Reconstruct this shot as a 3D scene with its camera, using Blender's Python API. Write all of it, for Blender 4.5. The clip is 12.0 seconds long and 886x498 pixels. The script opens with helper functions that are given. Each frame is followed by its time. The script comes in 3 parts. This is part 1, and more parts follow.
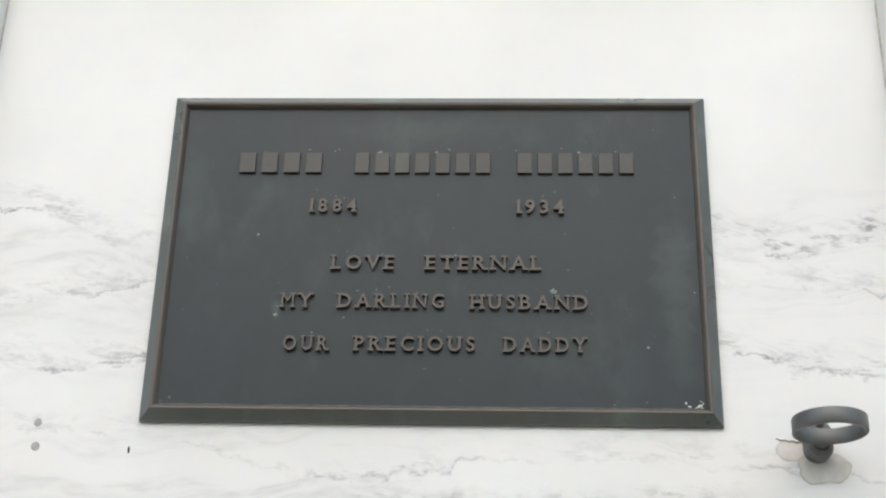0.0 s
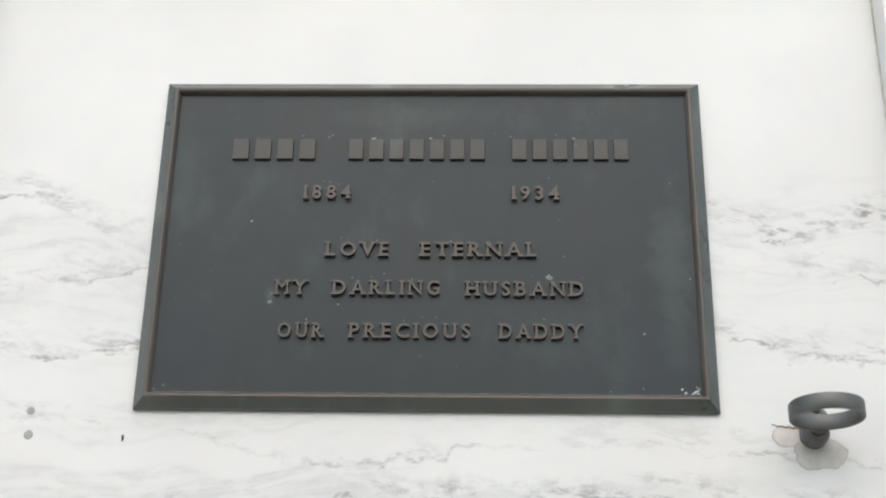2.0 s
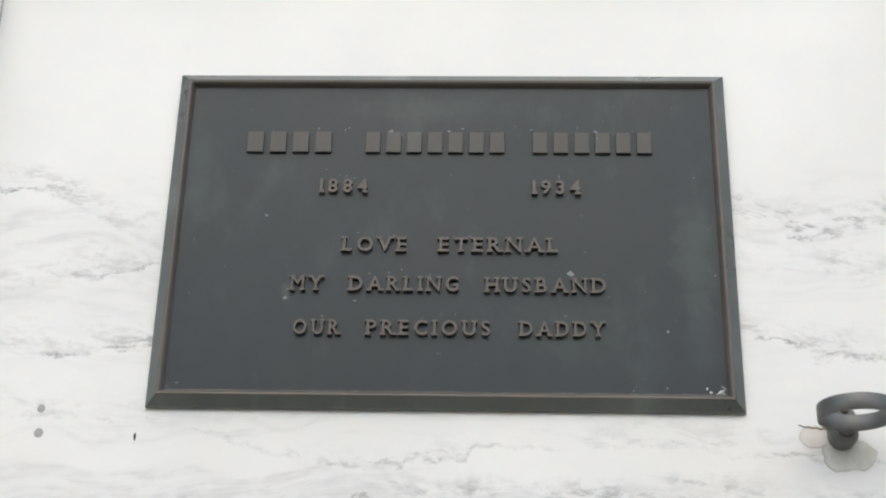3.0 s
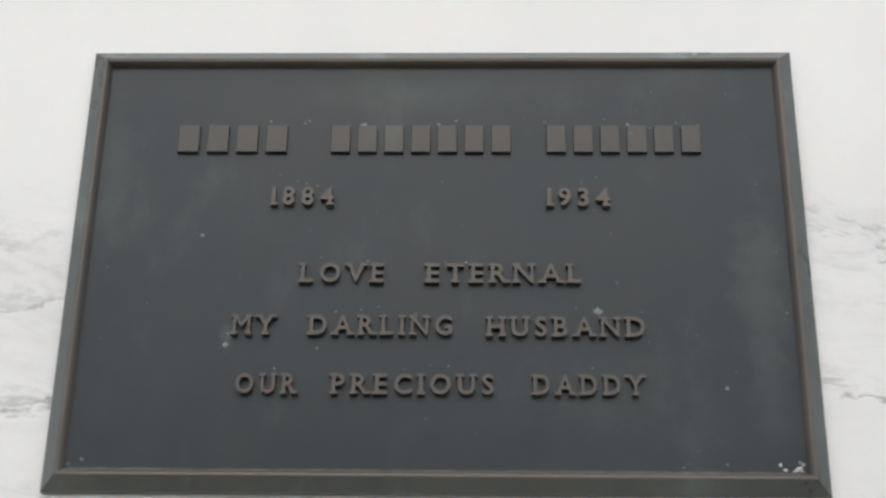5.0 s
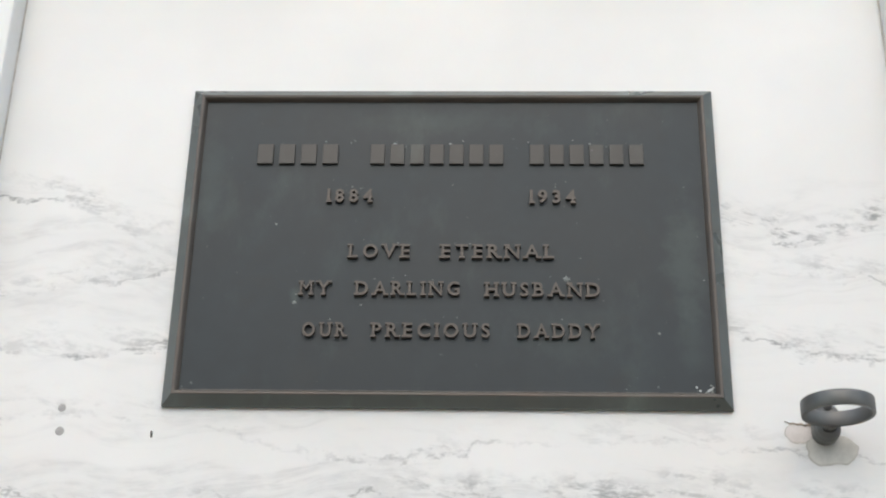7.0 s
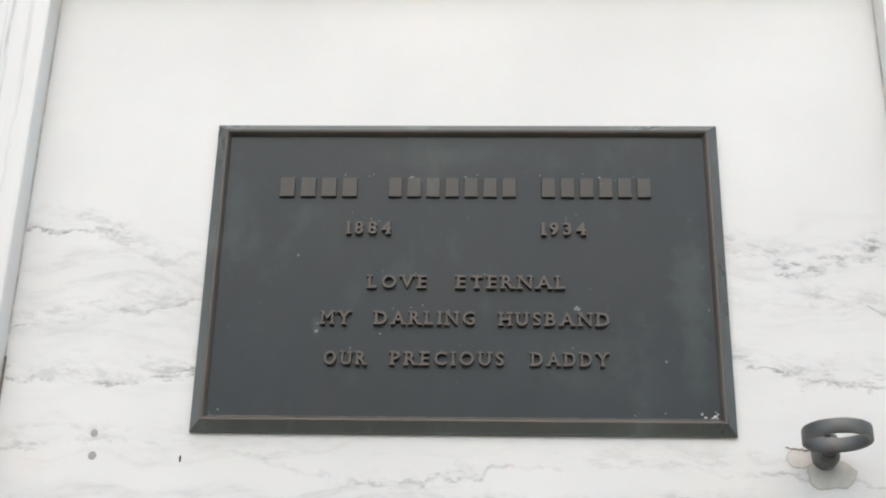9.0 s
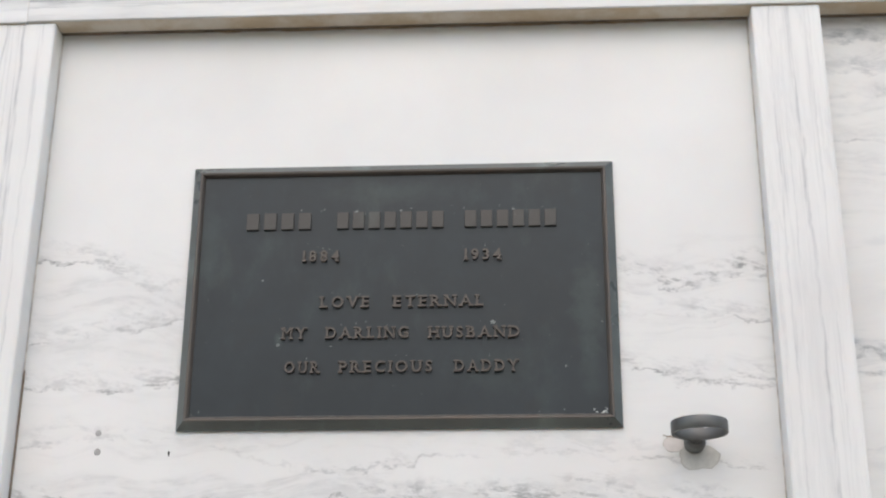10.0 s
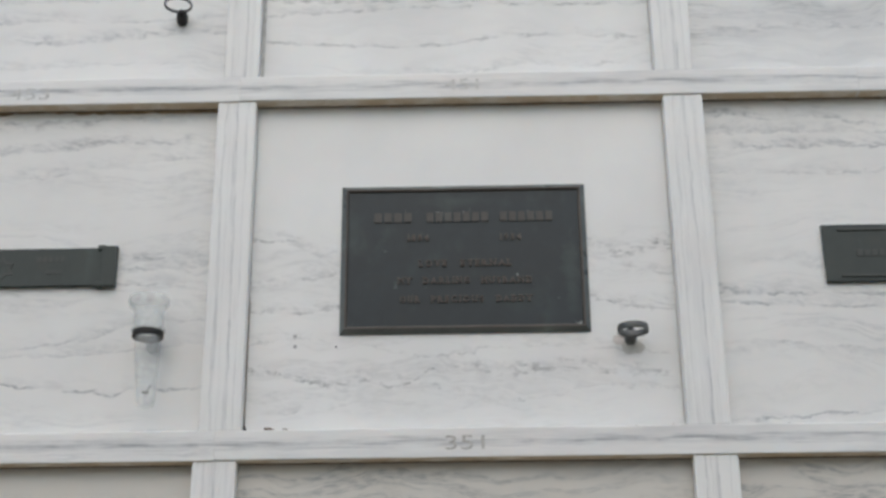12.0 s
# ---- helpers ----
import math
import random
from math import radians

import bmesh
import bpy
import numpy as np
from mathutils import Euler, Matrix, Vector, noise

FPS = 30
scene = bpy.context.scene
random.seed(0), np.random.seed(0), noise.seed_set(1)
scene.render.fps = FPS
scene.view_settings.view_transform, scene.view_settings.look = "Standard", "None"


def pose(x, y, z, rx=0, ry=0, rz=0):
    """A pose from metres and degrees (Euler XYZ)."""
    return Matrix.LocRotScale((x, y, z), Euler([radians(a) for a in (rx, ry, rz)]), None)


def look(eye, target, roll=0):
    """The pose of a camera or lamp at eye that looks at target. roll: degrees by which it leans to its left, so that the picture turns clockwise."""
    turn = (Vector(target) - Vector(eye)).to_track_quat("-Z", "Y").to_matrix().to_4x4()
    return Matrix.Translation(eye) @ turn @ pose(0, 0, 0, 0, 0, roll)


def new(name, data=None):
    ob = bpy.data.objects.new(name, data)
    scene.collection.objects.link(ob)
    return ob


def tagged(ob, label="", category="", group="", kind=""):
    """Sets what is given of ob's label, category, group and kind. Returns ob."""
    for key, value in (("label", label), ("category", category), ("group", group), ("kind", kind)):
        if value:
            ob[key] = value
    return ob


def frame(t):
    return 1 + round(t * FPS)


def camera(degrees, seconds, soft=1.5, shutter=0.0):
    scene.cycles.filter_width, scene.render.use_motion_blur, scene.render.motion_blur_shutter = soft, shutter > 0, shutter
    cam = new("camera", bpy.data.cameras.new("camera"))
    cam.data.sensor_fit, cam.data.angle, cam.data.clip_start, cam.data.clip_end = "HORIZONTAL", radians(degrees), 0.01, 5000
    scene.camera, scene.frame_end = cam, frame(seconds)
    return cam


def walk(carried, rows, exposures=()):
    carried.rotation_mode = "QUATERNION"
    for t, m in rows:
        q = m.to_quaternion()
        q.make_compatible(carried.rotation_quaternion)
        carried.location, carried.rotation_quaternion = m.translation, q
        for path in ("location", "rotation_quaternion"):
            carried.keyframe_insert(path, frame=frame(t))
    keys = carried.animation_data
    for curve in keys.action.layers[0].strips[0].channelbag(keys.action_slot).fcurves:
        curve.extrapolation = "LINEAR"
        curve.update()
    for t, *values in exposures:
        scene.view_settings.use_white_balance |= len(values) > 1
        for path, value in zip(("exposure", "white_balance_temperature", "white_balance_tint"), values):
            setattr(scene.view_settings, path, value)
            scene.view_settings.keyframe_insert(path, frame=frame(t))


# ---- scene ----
cam = camera(34.4, 12.0, soft=2.0)

PATH = [
    (0, (0.0583, -1.0653, 1.5978), (-0.0281, 0.7406, 2.4529), 1.49),
    (0.5, (0.0589, -1.0644, 1.5953), (-0.0255, 0.7403, 2.4532), 1.58),
    (1, (0.0625, -1.0649, 1.6016), (-0.0154, 0.7466, 2.4456), 1.30),
    (1.5, (0.0529, -1.0617, 1.5972), (-0.0091, 0.7490, 2.4442), 1.12),
    (2, (0.0470, -1.0603, 1.5979), (-0.0132, 0.7529, 2.4395), 1.04),
    (2.5, (0.0385, -1.0609, 1.5938), (-0.0243, 0.7513, 2.4376), 1.37),
    (2.7, (0.0385, -1.0609, 1.5938), (-0.0312, 0.7513, 2.4372), 1.38),
    (4.3, (0.0252, -0.8135, 1.7542), (-0.0396, 1.0342, 2.5167), 1.00),
    (4.5, (0.0252, -0.8135, 1.7542), (-0.0276, 1.0280, 2.5326), 0.87),
    (5, (0.0281, -0.8129, 1.7505), (-0.0274, 1.0191, 2.5509), 0.85),
    (5.5, (0.0308, -0.8385, 1.7398), (-0.0413, 0.9937, 2.5383), 1.38),
    (5.7, (0.0279, -0.9228, 1.6971), (-0.0319, 0.9062, 2.5040), 1.14),
    (6, (0.0375, -1.0588, 1.5955), (-0.0313, 0.7466, 2.4533), 1.42),
    (6.5, (0.0365, -1.0835, 1.5749), (-0.0309, 0.7207, 2.4354), 1.27),
    (8.5, (0.0425, -1.0949, 1.5782), (-0.0358, 0.7084, 2.4396), 1.08),
    (9, (0.0257, -1.1432, 1.5831), (-0.0448, 0.6652, 2.4345), 1.22),
    (9.5, (0.0847, -1.2442, 1.5618), (0.0155, 0.5650, 2.4115), 0.50),
    (9.8, (0.0868, -1.3524, 1.5727), (0.0551, 0.4919, 2.3457), 0.14),
    (10, (0.1283, -1.4137, 1.5829), (0.0188, 0.4410, 2.3231), 0.36),
    (10.2, (0.1026, -1.4635, 1.5645), (0.0071, 0.3973, 2.2911), 0.29),
    (10.5, (0.0712, -1.6279, 1.5250), (-0.0220, 0.2519, 2.2016), 0.26),
    (10.8, (0.0350, -1.9356, 1.3645), (-0.0553, -0.0645, 2.0651), 0.85),
    (11, (0.0185, -2.1075, 1.2881), (-0.0448, -0.2336, 1.9841), 1.17),
    (11.3, (-0.0205, -2.3105, 1.1947), (-0.0297, -0.4329, 1.8837), 0.70),
    (11.5, (0.0132, -2.4429, 1.1060), (-0.0184, -0.5818, 1.8376), 0.79),
    (11.7, (-0.0127, -2.4736, 1.0994), (-0.0232, -0.6170, 1.8430), -0.48),
    (12, (0.0062, -2.4459, 1.0772), (-0.0276, -0.6056, 1.8597), -0.47),
]
walk(cam, [(t, look(eye, target, roll)) for t, eye, target, roll in PATH],
     exposures=[(0.0, 0.90, 6680, 6), (2.7, 0.89, 6680, 6), (4.3, 0.74, 6680, 8), (5.4, 0.74, 6680, 8), (6.2, 0.91, 6680, 7), (6.7, 0.88, 6680, 7), (9.5, 0.82, 6680, 8), (10.0, 0.76, 6680, 10),
                (10.5, 0.66, 6690, 10), (11.0, 0.54, 6700, 10), (11.3, 0.48, 6700, 11), (11.5, 0.41, 6660, 8), (12.0, 0.25, 6540, 7)])
# Held in focus on the plaque as it is seen from near by.
cam.data.dof.use_dof, cam.data.dof.focus_distance, cam.data.dof.aperture_fstop = True, 1.25, 14.0

# ---- light: an overcast sky, brightest overhead and behind the viewer ----
world = bpy.data.worlds.new("sky")
scene.world = world
world.use_nodes = True
sky = world.node_tree.nodes.new("ShaderNodeTexSky")
sky.sky_type, sky.sun_disc = "NISHITA", False
sky.sun_elevation, sky.sun_rotation = radians(44), radians(183)
sky.air_density, sky.dust_density = 1.2, 2.0
world.node_tree.links.new(sky.outputs[0], world.node_tree.nodes["Background"].inputs[0])
world.node_tree.nodes["Background"].inputs[1].default_value = 0.12
sun_lamp = new("sun", bpy.data.lights.new("sun", "SUN"))
sun_lamp.data.energy, sun_lamp.data.angle, sun_lamp.data.color = 0.91, radians(120), (1.0, 0.99, 0.97)
sun_lamp.matrix_world = look((-0.15, -4.0, 4.7), (0, 0, 2))


# ---- materials ----
class Nodes:
    """A node material that is put together socket by socket."""

    def __init__(self, name):
        self.mat = bpy.data.materials.new(name)
        self.mat.use_nodes = True
        self.tree = self.mat.node_tree
        self.bsdf = self.tree.nodes["Principled BSDF"]

    def node(self, kind, ins=(), operation=None, clamp=False):
        n = self.tree.nodes.new("ShaderNode" + kind)
        if operation:
            n.operation = operation
        if clamp:
            n.use_clamp = True
        if kind == "MapRange":
            n.interpolation_type = "SMOOTHSTEP"
        if kind == "Mix":
            n.data_type = "RGBA"
        for key, value in dict(ins).items():
            if isinstance(value, bpy.types.NodeSocket):
                self.tree.links.new(value, n.inputs[key])
            else:
                n.inputs[key].default_value = value
        return n

    def math(self, op, a, b=0.0, c=0.0, clamp=False):
        return self.node("Math", {0: a, 1: b, 2: c}, operation=op, clamp=clamp).outputs[0]

    def vec(self, x, y, z=0.0):
        return self.node("CombineXYZ", {0: x, 1: y, 2: z}).outputs[0]

    def noise(self, vector, scale=1.0, detail=3.0, rough=0.55, warp=0.0):
        return self.node("TexNoise", {"Vector": vector, "Scale": scale, "Detail": detail, "Roughness": rough, "Distortion": warp}).outputs[0]

    def ramp(self, value, low, high, to_low=0.0, to_high=1.0):
        n = self.node("MapRange", {0: value, 1: low, 2: high, 3: to_low, 4: to_high})
        return n.outputs[0]

    def mix(self, fac, a, b):
        n = self.node("Mix", {0: fac, 6: (*a, 1) if isinstance(a, tuple) else a, 7: (*b, 1) if isinstance(b, tuple) else b})
        return n.outputs[2]

    def place(self):
        at = self.node("TexCoord").outputs["Object"]
        xyz = self.node("SeparateXYZ", {0: at}).outputs
        return at, xyz[0], xyz[1], xyz[2]

    def put(self, **sockets):
        for key, value in sockets.items():
            pin = self.bsdf.inputs[key.replace("_", " ").title().replace("Ior", "IOR")]
            if isinstance(value, bpy.types.NodeSocket):
                self.tree.links.new(value, pin)
            else:
                pin.default_value = (*value, 1) if isinstance(value, tuple) else value

    def bump(self, height, strength, distance):
        n = self.node("Bump", {"Height": height, "Strength": strength, "Distance": distance})
        self.tree.links.new(n.outputs[0], self.bsdf.inputs["Normal"])


# How a vein looks: width of its line, where it is broken (from, to, least), wisps (from, to, along, across), speckle (from, to, least, most, along, across).
LOOKS = {
    "wispy": (1.5, (0.36, 0.62, 0.12), (0.36, 0.62, 17.0, 58.0), (0.34, 0.60, 0.35, 1.05, 55.0, 120.0)),
    "crumbly": (1.25, (0.40, 0.62, 0.12), (0.42, 0.58, 17.0, 58.0), (0.40, 0.58, 0.18, 1.3, 55.0, 120.0)),
    "steady": (1.3, (0.36, 0.64, 0.35), (0.40, 0.62, 3.4, 210.0), (0.36, 0.60, 0.30, 1.2, 11.0, 300.0)),
}


def vein(m, u, v, path, thick, dark, halo, side, seed, along, wiggle, reach, look_of):
    """How dark one wandering vein is at (u, v): a thin broken line along path with a wispy grey fringe on one side."""
    width, broken, wispy, speckled = LOOKS[look_of]
    curve = m.node("FloatCurve", {1: m.math("MULTIPLY_ADD", along, 1 / 0.9, 0.5)})
    points = curve.mapping.curves[0].points
    spots = [(pu / 0.9 + 0.5, pv / 0.8 + 0.5) for pu, pv in path]
    points[0].location, points[1].location = spots[0], spots[-1]
    for spot in spots[1:-1]:
        points.new(*spot)
    curve.mapping.update()
    fine = m.math("SUBTRACT", m.noise(m.vec(u, m.math("MULTIPLY", v, 1.6), seed * 1.7), 30.0 if look_of != "steady" else 14.0, 6.0, 0.66), 0.5)
    line = m.math("MULTIPLY_ADD", m.math("SUBTRACT", curve.outputs[0], 0.5), 0.8, m.math("MULTIPLY", fine, wiggle))
    off = m.math("SUBTRACT", v, line)
    core = m.math("SUBTRACT", 1.0, m.math("DIVIDE", m.math("ABSOLUTE", off), thick * width), clamp=True)
    gaps = m.ramp(m.noise(m.vec(m.math("MULTIPLY", u, 13.0), m.math("MULTIPLY", v, 8.0), seed * 2.3), 1.0, 3.0), broken[0], broken[1])
    core = m.math("MULTIPLY", core, m.math("MULTIPLY_ADD", gaps, 0.9 - broken[2], broken[2]))
    away = m.math("MULTIPLY", off, side / reach)
    fringe = m.math("MULTIPLY", m.ramp(away, -0.10, 0.06), m.ramp(away, 1.0, 0.0))
    wisps = m.noise(m.vec(m.math("MULTIPLY", u, wispy[2]), m.math("MULTIPLY_ADD", v, wispy[3], m.math("MULTIPLY", u, wispy[2] * 0.7)), seed), 1.0, 7.0, 0.74, 0.5 if look_of != "steady" else 0.1)
    patch = m.ramp(m.noise(m.vec(m.math("MULTIPLY", u, 7.0), m.math("MULTIPLY", v, 9.0), seed + 9.0), 1.0, 3.0), 0.38, 0.60, 0.18 if look_of != "steady" else 0.6, 1.1)
    fringe = m.math("MULTIPLY", m.math("MULTIPLY", fringe, patch), m.math("MULTIPLY", m.ramp(wisps, wispy[0], wispy[1]), halo))
    low, high, least, most, run, across = speckled
    speckle = m.ramp(m.noise(m.vec(m.math("MULTIPLY", u, run), m.math("MULTIPLY", v, across), seed + 4.4), 1.0, 5.0, 0.66), low, high, least, most)
    return m.math("MULTIPLY", m.math("MULTIPLY", m.math("MAXIMUM", core, fringe), speckle), dark * 1.4)


def marble(name, veins=(), streaks=0.3, top=9.0, upright=False, seed=0.0, random_offset=False, fine=1.0, buff=0.0, tone=(0.285, 0.30, 0.305), wiggle=0.034, reach=0.034, look_of="wispy"):
    """White marble with grey veins. veins: rows of path, thickness, darkness, fringe, side; streaks: how strong the fine
    grain is below the height top."""
    m = Nodes(name)
    at, x, _, z = m.place()
    u, v = (z, x) if upright else (x, z)
    along = u
    if random_offset:
        rnd = m.node("ObjectInfo").outputs["Random"]
        u = m.math("MULTIPLY_ADD", rnd, 37.0, u)
        v_noise = m.math("MULTIPLY_ADD", rnd, 19.0, v)
    else:
        v_noise = v
    warp = m.math("MULTIPLY", m.math("SUBTRACT", m.noise(m.vec(u, v_noise, seed), 3.0, 3.0), 0.5), 0.16 if fine < 2 else 0.035)
    v_warp = m.math("ADD", v_noise, warp)
    grain = m.noise(m.vec(m.math("MULTIPLY", u, 2.2 if fine < 2 else 2.8), m.math("MULTIPLY", v_warp, 17.0 * fine), seed + 3.1), 1.0, 6.0, 0.62, 0.4 if fine < 2 else 0.0)
    ridge = m.math("SUBTRACT", 1.0, m.math("MULTIPLY", m.math("ABSOLUTE", m.math("SUBTRACT", grain, 0.5)), 13.0), clamp=True)
    ridge = m.math("MULTIPLY", m.math("POWER", ridge, 2.0), 1.0 if fine < 2 else 0.9)
    speckle = m.ramp(m.noise(m.vec(m.math("MULTIPLY", u, 42.0), m.math("MULTIPLY", v, 95.0 if fine < 2 else 220.0), seed + 6.1), 1.0, 4.0, 0.6), 0.34, 0.62, 0.2, 1.0)
    ridge = m.math("MULTIPLY", ridge, speckle)
    zone = m.ramp(m.noise(m.vec(m.math("MULTIPLY", u, 1.1), m.math("MULTIPLY", v_noise, 5.0), seed + 8.7), 1.0, 3.0), 0.40, 0.66)
    band = m.ramp(m.noise(m.vec(m.math("MULTIPLY", u, 1.5 if fine < 2 else 3.0), m.math("MULTIPLY", v_warp, 9.0 * fine), seed + 5.3), 1.0, 5.0, 0.62), 0.46, 0.76)
    grey = m.math("MULTIPLY", m.math("MULTIPLY_ADD", ridge, zone, m.math("MULTIPLY", band, 0.45 if fine < 2 else 0.5)), streaks)
    if top < 9:
        grey = m.math("MULTIPLY", grey, m.ramp(v, top + 0.05, top - 0.04))
    for n, (path, thick, dark, halo, side) in enumerate(veins):
        grey = m.math("MAXIMUM", grey, vein(m, u, v, path, thick, dark, halo, side, seed + 1.3 + 2.9 * n, along, wiggle, reach, look_of))
    grey = m.math("MINIMUM", grey, 0.92)
    cloud = m.noise(at, 5.0, 4.0, 0.55)
    white = m.mix(m.ramp(cloud, 0.3, 0.7), (0.80, 0.798, 0.785), (0.755, 0.753, 0.742))
    rosy = m.ramp(m.noise(m.vec(x, z, seed + 4.0), 3.3, 3.0), 0.52, 0.75)
    white = m.mix(m.math("MULTIPLY", rosy, 0.32), white, (0.79, 0.745, 0.715))
    if buff:
        white = m.mix(buff, white, (0.52, 0.475, 0.40))
    colour = m.mix(grey, white, tone)
    m.put(base_color=colour, roughness=m.ramp(cloud, 0.2, 0.8, 0.36, 0.5), subsurface_weight=0.35, subsurface_scale=0.012)
    m.bsdf.inputs["Subsurface Radius"].default_value = (1.0, 0.8, 0.65)
    m.bump(m.noise(at, 90.0, 3.0), 0.03, 0.001)
    return m.mat


def bronze(name, dark, worn, green=0.3, rough=0.5, metal=0.12, shine=0.5, verdigris=(0.10, 0.135, 0.125), blooms=()):
    """Weathered bronze: a dark patina with worn brown, faint verdigris and lime. blooms: rows of x, z, half width, half
    height and strength of pale dusty patches."""
    m = Nodes(name)
    at, x, y, z = m.place()
    big = m.noise(at, 11.0, 4.0, 0.6)
    small = m.noise(at, 160.0, 4.0, 0.6)
    colour = m.mix(m.ramp(big, 0.35, 0.7), dark, tuple(c * 1.35 for c in dark))
    colour = m.mix(m.math("MULTIPLY", m.ramp(m.noise(at, 23.0, 5.0, 0.65), 0.5, 0.75), 0.55), colour, worn)
    patina = m.math("MULTIPLY", m.ramp(m.noise(m.vec(m.math("MULTIPLY", x, 2.0), z, 2.0), 9.0, 5.0, 0.65), 0.52, 0.75), green)
    colour = m.mix(patina, colour, verdigris)
    for bx, bz, wide, tall, strength in blooms:
        off = m.vec(m.math("DIVIDE", m.math("SUBTRACT", x, bx), wide), m.math("DIVIDE", m.math("SUBTRACT", z, bz), tall))
        off = m.node("VectorMath", {0: off, 1: (0, 0, 0)}, operation="DISTANCE").outputs["Value"]
        ragged = m.math("MULTIPLY_ADD", m.math("SUBTRACT", m.noise(at, 55.0, 5.0, 0.65), 0.5), 1.6, off)
        colour = m.mix(m.math("MULTIPLY", m.ramp(ragged, 1.1, 0.1), strength), colour, verdigris)
    lime = m.math("MULTIPLY", m.ramp(m.noise(at, 210.0, 2.0), 0.74, 0.80), 0.35)
    colour = m.mix(lime, colour, (0.32, 0.34, 0.33))
    m.put(base_color=colour, metallic=metal, roughness=m.ramp(big, 0.3, 0.7, rough - 0.04, rough + 0.06))
    m.bsdf.inputs["Specular IOR Level"].default_value = shine
    m.bump(small, 0.06, 0.0004)
    return m.mat


def plain(name, colour, rough=0.6, metal=0.0, vary=0.25, scale=60.0):
    m = Nodes(name)
    at, *_ = m.place()
    spread = m.noise(at, scale, 4.0, 0.6)
    m.put(base_color=m.mix(m.ramp(spread, 0.3, 0.7), colour, tuple(c * (1 - vary) for c in colour)), roughness=rough, metallic=metal)
    m.bump(spread, 0.2, 0.001)
    return m.mat


# Veins as paths across a crypt front, from its middle.
CENTRE_VEINS = (
    (((-0.43, 0.040), (-0.36, 0.055), (-0.30, 0.042), (-0.235, 0.014), (0.235, 0.036), (0.30, 0.020), (0.37, 0.037), (0.43, 0.034)), 0.0028, 0.68, 0.80, 1.0),
    (((-0.43, -0.045), (-0.35, -0.032), (-0.28, -0.018), (0.24, -0.010), (0.43, -0.025)), 0.002, 0.42, 0.75, 1.0),
    (((-0.43, -0.078), (-0.29, -0.086), (-0.23, -0.078), (0.24, -0.066), (0.29, -0.079), (0.43, -0.088)), 0.0028, 0.58, 0.60, 1.0),
    (((-0.43, -0.152), (-0.20, -0.142), (-0.10, -0.169), (0.10, -0.156), (0.43, -0.178)), 0.0024, 0.32, 0.6, 1.0),
    (((-0.43, -0.212), (-0.34, -0.203), (-0.22, -0.232), (-0.165, -0.216), (-0.133, -0.229), (-0.047, -0.197), (0.04, -0.207), (0.22, -0.202), (0.43, -0.235)), 0.0028, 0.50, 0.85, 1.0),
    (((-0.43, -0.285), (-0.12, -0.245), (-0.07, -0.226), (0.055, -0.252), (0.117, -0.255), (0.24, -0.232), (0.43, -0.25)), 0.002, 0.34, 0.4, 1.0),
)
STREAKED_VEINS = (
    (((-0.43, 0.325), (0.10, 0.318), (0.43, 0.338)), 0.003, 0.50, 1.0, -1.0),
    (((-0.43, 0.245), (0.10, 0.256), (0.23, 0.270), (0.43, 0.250)), 0.0026, 0.50, 1.0, 1.0),
    (((-0.43, 0.185), (0.04, 0.196), (0.24, 0.226), (0.43, 0.236)), 0.0022, 0.42, 1.0, 1.0),
    (((-0.43, 0.020), (0.22, 0.022), (0.30, 0.027), (0.43, 0.034)), 0.0030, 0.66, 0.9, 1.0),
    (((-0.43, 0.000), (0.22, 0.006), (0.43, 0.020)), 0.0030, 0.66, 0.8, 1.0),
    (((-0.43, -0.020), (0.20, -0.026), (0.43, -0.018)), 0.0026, 0.62, 0.4, 1.0),
    (((-0.43, -0.140), (0.17, -0.131), (0.26, -0.103), (0.43, -0.100)), 0.0024, 0.48, 0.5, 1.0),
    (((-0.43, -0.150), (0.30, -0.150), (0.36, -0.141), (0.43, -0.142)), 0.0024, 0.42, 0.5, 1.0),
    (((-0.43, -0.222), (0.18, -0.230), (0.23, -0.240), (0.25, -0.227), (0.33, -0.230), (0.43, -0.215)), 0.0028, 0.80, 0.2, 1.0),
)
BANDED_VEINS = (
    (((-0.43, 0.300), (-0.32, 0.311), (-0.26, 0.296), (-0.19, 0.307), (-0.09, 0.286), (0.43, 0.290)), 0.0028, 0.62, 0.9, 1.0),
    (((-0.43, 0.272), (-0.10, 0.268), (0.43, 0.265)), 0.0024, 0.45, 0.9, 1.0),
    (((-0.43, 0.243), (-0.27, 0.238), (0.43, 0.242)), 0.0028, 0.58, 0.9, 1.0),
    (((-0.43, 0.185), (-0.20, 0.184), (0.43, 0.190)), 0.0022, 0.45, 0.5, 1.0),
    (((-0.43, -0.055), (-0.25, -0.061), (0.43, -0.058)), 0.0030, 0.75, 0.9, 1.0),
    (((-0.43, -0.070), (-0.29, -0.081), (-0.13, -0.088), (0.43, -0.100)), 0.0028, 0.70, 0.4, 1.0),
    (((-0.43, -0.165), (-0.31, -0.152), (-0.13, -0.170), (0.43, -0.170)), 0.0024, 0.40, 0.6, -1.0),
    (((-0.43, -0.300), (-0.32, -0.297), (-0.20, -0.288), (0.43, -0.290)), 0.0028, 0.70, 0.4, 1.0),
)
